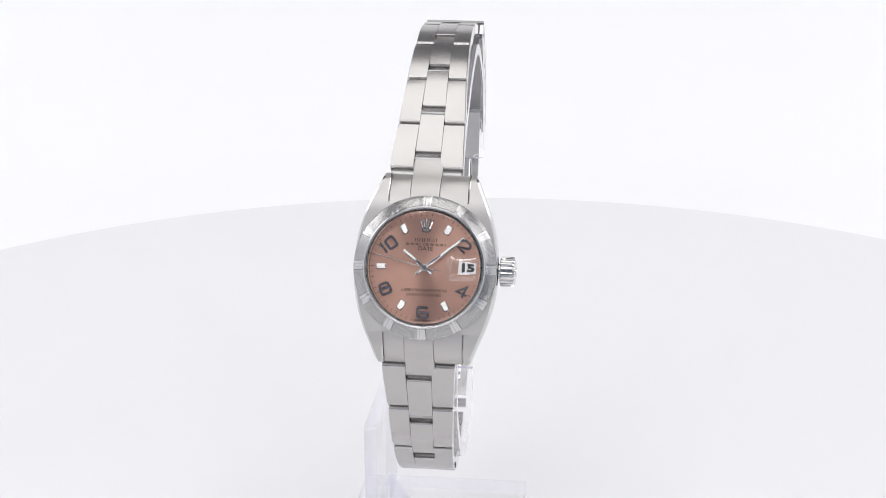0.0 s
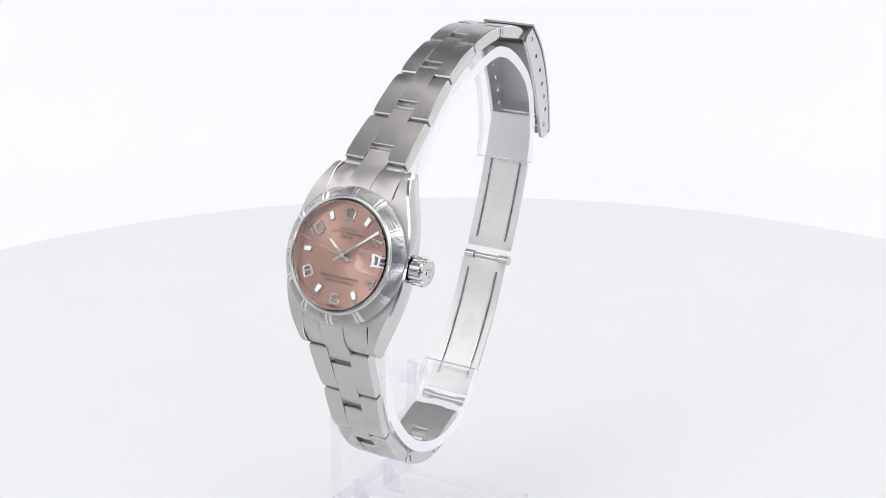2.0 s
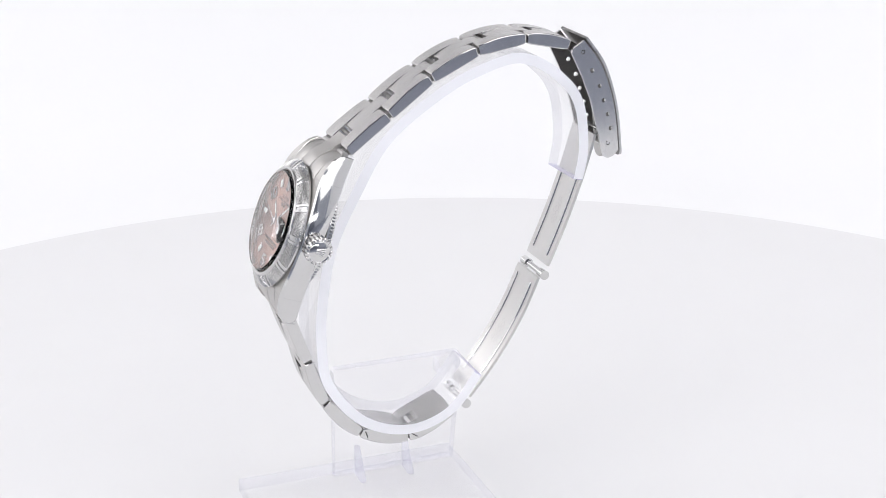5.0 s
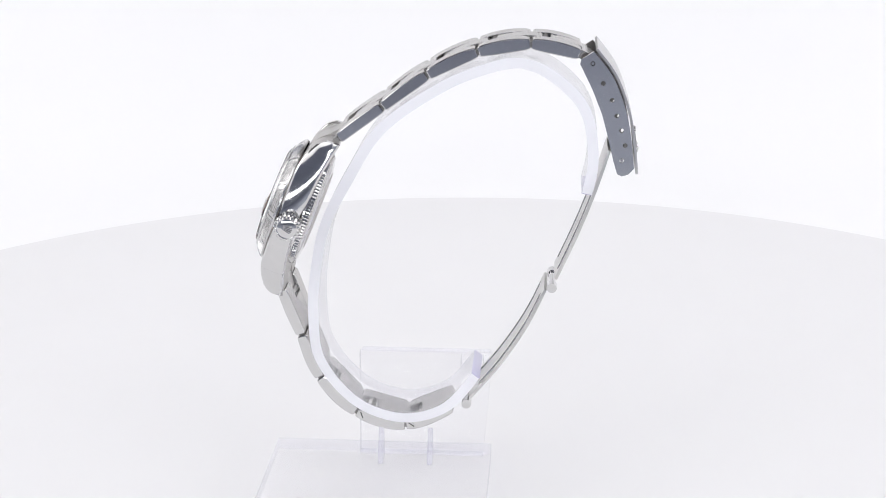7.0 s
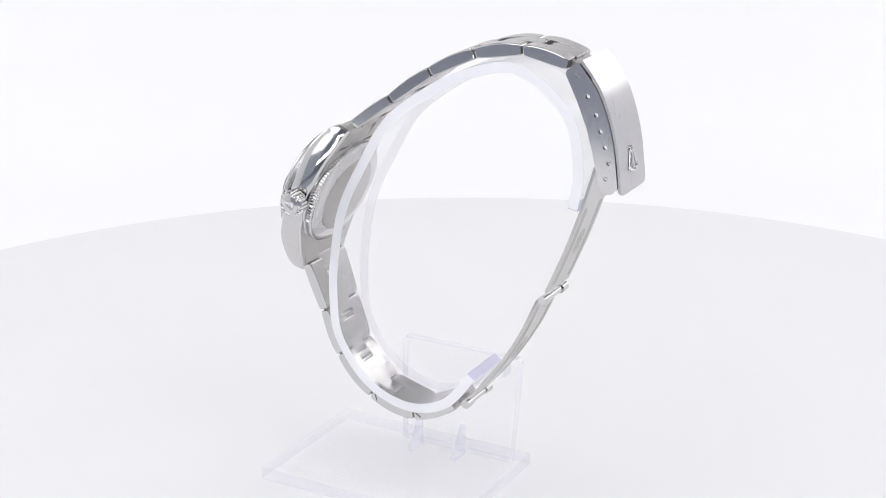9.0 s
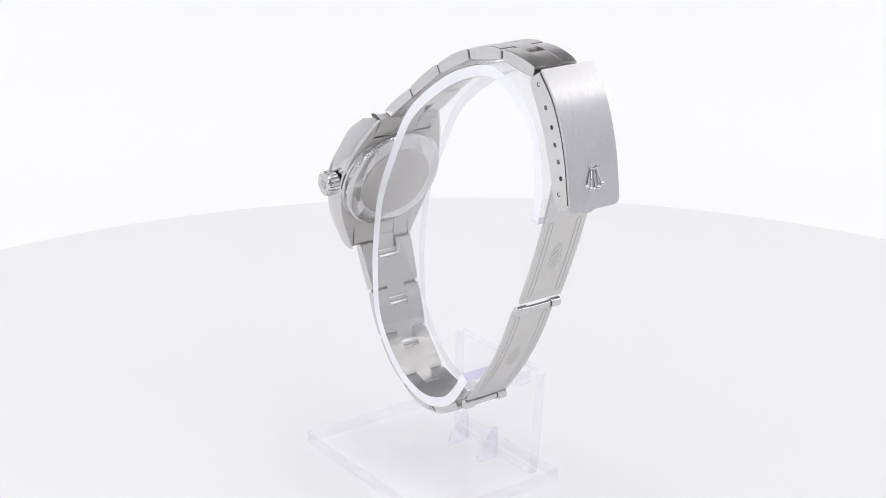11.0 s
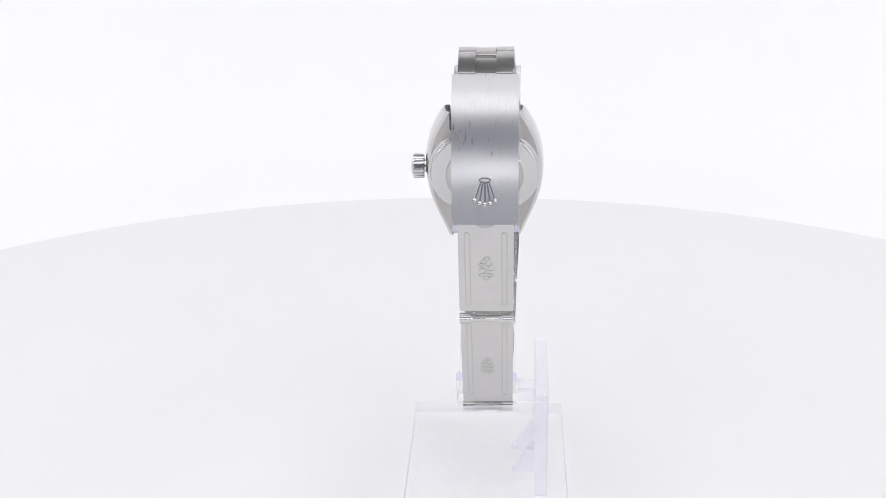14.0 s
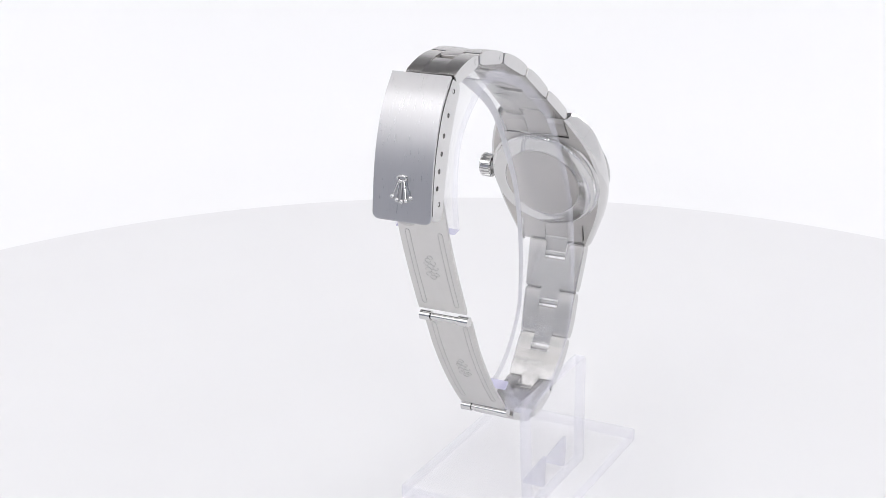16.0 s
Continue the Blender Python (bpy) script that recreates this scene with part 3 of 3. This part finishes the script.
def clasp(watch):
    # cover: an open channel with a curved back plate and two drilled cheeks
    outer = glide([(23.52, 89.14), (26.73, 84.93), (28.74, 80.41), (30.25, 74.75), (31.15, 67.56), (31.26, 66.32)], 4)
    path = Path(outer, 1)
    bm = bmesh.new()
    run = path.s[-1]
    grid = []
    for k in range(41):
        f = run * (1 - (1 - k / 40) ** 1.6)
        q, nq = path.at(f)
        d = min(1.2, run - f)
        half = 5.35 - (1.2 - math.sqrt(1.2 ** 2 - (1.2 - d) ** 2))
        low = q - nq * 0.45
        grid.append([bm.verts.new(c) for c in ((-half, q.x, q.y), (half, q.x, q.y), (half, low.x, low.y), (-half, low.x, low.y))])
    for a, b in zip(grid, grid[1:]):
        for k in range(4):
            bm.faces.new((a[k], a[(k + 1) % 4], b[(k + 1) % 4], b[k]))
    bm.faces.new(grid[0][::-1]), bm.faces.new(grid[-1])
    rim = [e for e in bm.edges if len(e.link_faces) == 2 and e.calc_face_angle() > 1.1 and abs(e.verts[0].co.x) > 3]
    bmesh.ops.bevel(bm, geom=rim, offset=0.13, segments=2, affect="EDGES", profile=0.5)
    cover = part("clasp_cover", bm, WORN, watch, "brushed steel clasp cover")
    # inner face and top lip get the steel with shade in its colour
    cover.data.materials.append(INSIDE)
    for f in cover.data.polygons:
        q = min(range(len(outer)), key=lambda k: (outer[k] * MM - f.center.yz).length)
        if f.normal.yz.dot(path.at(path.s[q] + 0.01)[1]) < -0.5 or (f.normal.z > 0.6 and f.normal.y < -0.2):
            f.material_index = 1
    skin = Path(glide([(22.86, 88.53), (26.03, 84.52), (28.04, 80.1), (29.55, 74.65), (30.45, 67.66), (30.5, 66.94)], 4), 1)
    holes = [(22.71, 86.47), (24.62, 82.98), (26.23, 79.99), (27.13, 77.22), (28.04, 74.55), (28.74, 71.87), (28.24, 69.1)]
    edge = [(q.x, q.y) for q in skin.p[:-4]]
    inner = [(30.1, 67.2), (29.4, 66.5), (28.3, 66.2), (27.5, 66.6), (26.73, 69.1), (25.73, 73.21), (24.52, 77.53), (22.71, 81.95), (20.5, 86.37), (20.7, 87.19)]
    for x0, x1 in ((-5.35, -4.75), (4.75, 5.35)):
        bm = bmesh.new()
        loops = [edge + inner] + [[(y + 0.42 * math.cos(k * math.pi / 8), z + 0.42 * math.sin(k * math.pi / 8)) for k in range(16)] for y, z in holes]
        edges = []
        for loop in loops:
            vs = [bm.verts.new((x0, y, z)) for y, z in loop]
            edges += [bm.edges.new((vs[k], vs[(k + 1) % len(vs)])) for k in range(len(vs))]
        flat = [f for f in bmesh.ops.triangle_fill(bm, edges=edges, use_beauty=True)["geom"] if isinstance(f, bmesh.types.BMFace)]
        up = bmesh.ops.extrude_face_region(bm, geom=flat)["geom"]
        bmesh.ops.translate(bm, vec=(x1 - x0, 0, 0), verts=[v for v in up if isinstance(v, bmesh.types.BMVert)])
        cheek = part("cheek", bm, POLISHED, cover, "polished steel clasp cheek with a row of holes")
        # cheek inner sides: same steel, shade of the channel in its colour
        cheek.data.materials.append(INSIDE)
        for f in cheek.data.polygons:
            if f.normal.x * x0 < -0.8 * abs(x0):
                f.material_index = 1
    for y, z in (holes[0], holes[6]):
        bm = bmesh.new()
        rod(bm, (-5.3, y, z), (5.3, y, z), 0.26)
        part("spring_pin", bm, POLISHED, cover)
    for y, z, r in ((27.2, 69.3, 0.55), (28.6, 70.6, 0.4)):
        bm = bmesh.new()
        rod(bm, (-4.7, y, z), (4.7, y, z), r)
        part("cross_bar", bm, POLISHED, cover)
    # emblem on the cover
    a0 = path.at(path.s[-1] * 0.72)[0]
    a1 = path.at(path.s[-1] * 0.86)[0]
    bm = bmesh.new()
    for i in range(5):
        k = i - 2
        foot = (k * 0.34, a0.x + 0.05, a0.y)
        ball = (k * 0.84, a1.x + 0.05, a1.y + 0.16 * k * k + 0.05 * abs(k) - 0.1)
        rod(bm, foot, ball, 0.15, 8)
        bmesh.ops.create_uvsphere(bm, u_segments=10, v_segments=8, radius=0.4, matrix=Matrix.Translation(ball))
    for i in range(16):
        t0, t1 = math.pi * i / 8, math.pi * (i + 1) / 8
        rod(bm, (0.85 * math.cos(t0), a0.x + 0.05, a0.y + 0.3 + 0.42 * math.sin(t0)), (0.85 * math.cos(t1), a0.x + 0.05, a0.y + 0.3 + 0.42 * math.sin(t1)), 0.2, 8)
    part("cover_emblem", bm, POLISHED, cover, "raised steel emblem")
    bm = bmesh.new()
    lathe(bm, [(0, -0.35), (2.4, -0.35), (2.6, -0.1), (2.6, 0.25), (2.4, 0.35), (0, 0.35)], 32)
    part("thumb_tab", bm, GROOVE, cover, "", pose(0, 29.6 * MM, 67.7 * MM, 84, 0, 0))
    # connector between the last link and the cover
    bm = bmesh.new()
    prism(bm, slab(UPPER, UPPER.s[29], UPPER.s[36], 1.5, 0, -0.3, 6, 0.3), -3.1, 3.1, 0.08)
    part("connector", bm, BRUSHED, watch, "steel tongue that holds the strap in the clasp", None, 14)
    # folding blades
    upper = Path(glide([(26.33, 70.64), (23.92, 62.72), (20.9, 54.5), (17.29, 46.07)], 6), 1)
    lower = Path(glide([(15.48, 44.01), (11.96, 36.41), (7.03, 28.59), (1.61, 21.81)], 6), 1)
    for path2, half in ((upper, 4.65), (lower, 4.6)):
        n = 24
        bm = bmesh.new()
        pts = [path2.at(path2.s[-1] * i / n) for i in range(n + 1)]
        o = [(p.x, p.y) for p, q in pts] + [((p - q * 0.55).x, (p - q * 0.55).y) for p, q in pts[::-1]]
        prism(bm, o, -half, half, 0.1)
        blade = part("folding_blade", bm, BLADE, watch, "curved steel clasp blade with pressed grooves")
        for x in (-3.1, 3.1):
            bm = bmesh.new()
            a, b = (0.34, 0.93) if path2 is upper else (0.07, 0.88)
            run = [path2.at(path2.s[-1] * (a + (b - a) * i / 12)) for i in range(13)]
            for dx in (-0.42, 0.42):
                for (p, q), (p2, q2) in zip(run, run[1:]):
                    rod(bm, (x + dx, p.x, p.y), (x + dx, p2.x, p2.y), 0.09, 6)
            for (p, q), (p2, q2) in ((run[0], run[1]), (run[-1], run[-2])):
                d = (p - p2).normalized() * 0.42
                arc = [(x - 0.42 * math.cos(k * math.pi / 8), p.x + d.x * math.sin(k * math.pi / 8), p.y + d.y * math.sin(k * math.pi / 8)) for k in range(9)]
                for u, v in zip(arc, arc[1:]):
                    rod(bm, u, v, 0.09, 6)
            part("pressed_groove", bm, GROOVE, blade)
            bm = bmesh.new()
            for (p, q), (p2, q2) in zip(run, run[1:]):
                rod(bm, (x, p.x - q.x * 0.4, p.y - q.y * 0.4), (x, p2.x - q2.x * 0.4, p2.y - q2.y * 0.4), 0.38, 14)
            for p, q in (run[0], run[-1]):
                bmesh.ops.create_uvsphere(bm, u_segments=12, v_segments=8, radius=0.38, matrix=Matrix.Translation((x, p.x - q.x * 0.4, p.y - q.y * 0.4)))
            part("pressed_rib", bm, POLISHED, blade, "raised rib on the inner face")
        # pressed mark of unreadable scrolls
        bm = bmesh.new()
        c = 0.62 if path2 is upper else 0.5
        turns = [k * math.pi / 10 for k in range(21)]
        rings = []
        for u, v, r, start in ((0, 2.1, 0.55, 0), (-0.75, 1.5, 0.45, 2), (0.7, 1.45, 0.5, 8), (-0.35, 0.75, 0.5, 12), (0.6, 0.4, 0.55, 5), (-0.8, 0.0, 0.5, 15),
                               (0.1, -0.35, 0.55, 9), (0.8, -0.8, 0.45, 3), (-0.5, -1.1, 0.55, 17), (0.35, -1.6, 0.5, 11), (-0.15, -2.2, 0.5, 6)):
            rings.append([(u + r * math.cos(t), v + 0.8 * r * math.sin(t)) for t in turns[start:] + turns[1:max(2, start - 3)]])
        centre = path2.s[-1] * c
        for ring in rings:
            for (x, v), (x2, v2) in zip(ring, ring[1:]):
                (p, q), (p2, q2) = path2.at(centre + v), path2.at(centre + v2)
                for deep in (0, 0.5):
                    rod(bm, (x, p.x - q.x * deep, p.y - q.y * deep), (x2, p2.x - q2.x * deep, p2.y - q2.y * deep), 0.08, 6)
        part("pressed_mark", bm, GROOVE, blade)
    for (y, z), half, name in (((16.38, 44.43), 4.7, "blade_hinge"), ((0.7, 20.68), 4.7, "end_hinge")):
        bm = bmesh.new()
        rod(bm, (-half, y, z), (-2.7, y, z), 0.9, 20)
        rod(bm, (2.7, y, z), (half, y, z), 0.9, 20)
        hinge = part(name, bm, POLISHED, watch, "polished steel hinge barrel")
        bm = bmesh.new()
        rod(bm, (-2.6, y, z), (2.6, y, z), 0.62, 20)
        part("hinge_pin", bm, POLISHED, hinge)


def wrist_watch():
    watch = new("wrist_watch")
    tagged(watch, "small steel wrist watch, salmon dial, open clasp, on acrylic stand", "watch")
    case(watch)
    dial(watch)
    end_links(watch)
    u = [UPPER.s[6 * i] for i in range(6)]
    bracelet(watch, UPPER, u, [12.2, 11.3, 10.2, 9.5, 9.3, 9.2], 1.0)
    l = [LOWER.s[6 * i] for i in range(6)]
    bracelet(watch, LOWER, l, [12.1, 11.0, 10.2, 9.4, 9.2, 9.2], 1.0)
    clasp(watch)
    return watch


tent()
table = turntable()
stand = acrylic_stand()
watch = wrist_watch()

OFFSET = pose(-4.148 * MM, 0, 0, 0, 0, -5.254)
LEAN = pose(0, 0, 63.5 * MM, 0, 0.441, 0) @ pose(0, 0, -63.5 * MM)
# degrees turned, clockwise from above
TURNED = [(0, 0.26), (1, 12.71), (2, 25.22), (3, 37.78), (4, 50.37), (5, 62.97), (6, 75.56), (7, 88.15), (8, 100.75), (9, 113.34), (10, 125.93), (11, 138.53), (12, 151.12), (13, 163.71), (14, 176.31), (15, 188.9), (16, 201.49)]


def motions():
    for ob, m in ((table, Matrix()), (stand, OFFSET), (watch, OFFSET @ LEAN)):
        walk(ob, [(t, pose(0, 0, 0, 0, 0, -a) @ m) for t, a in TURNED])


motions()
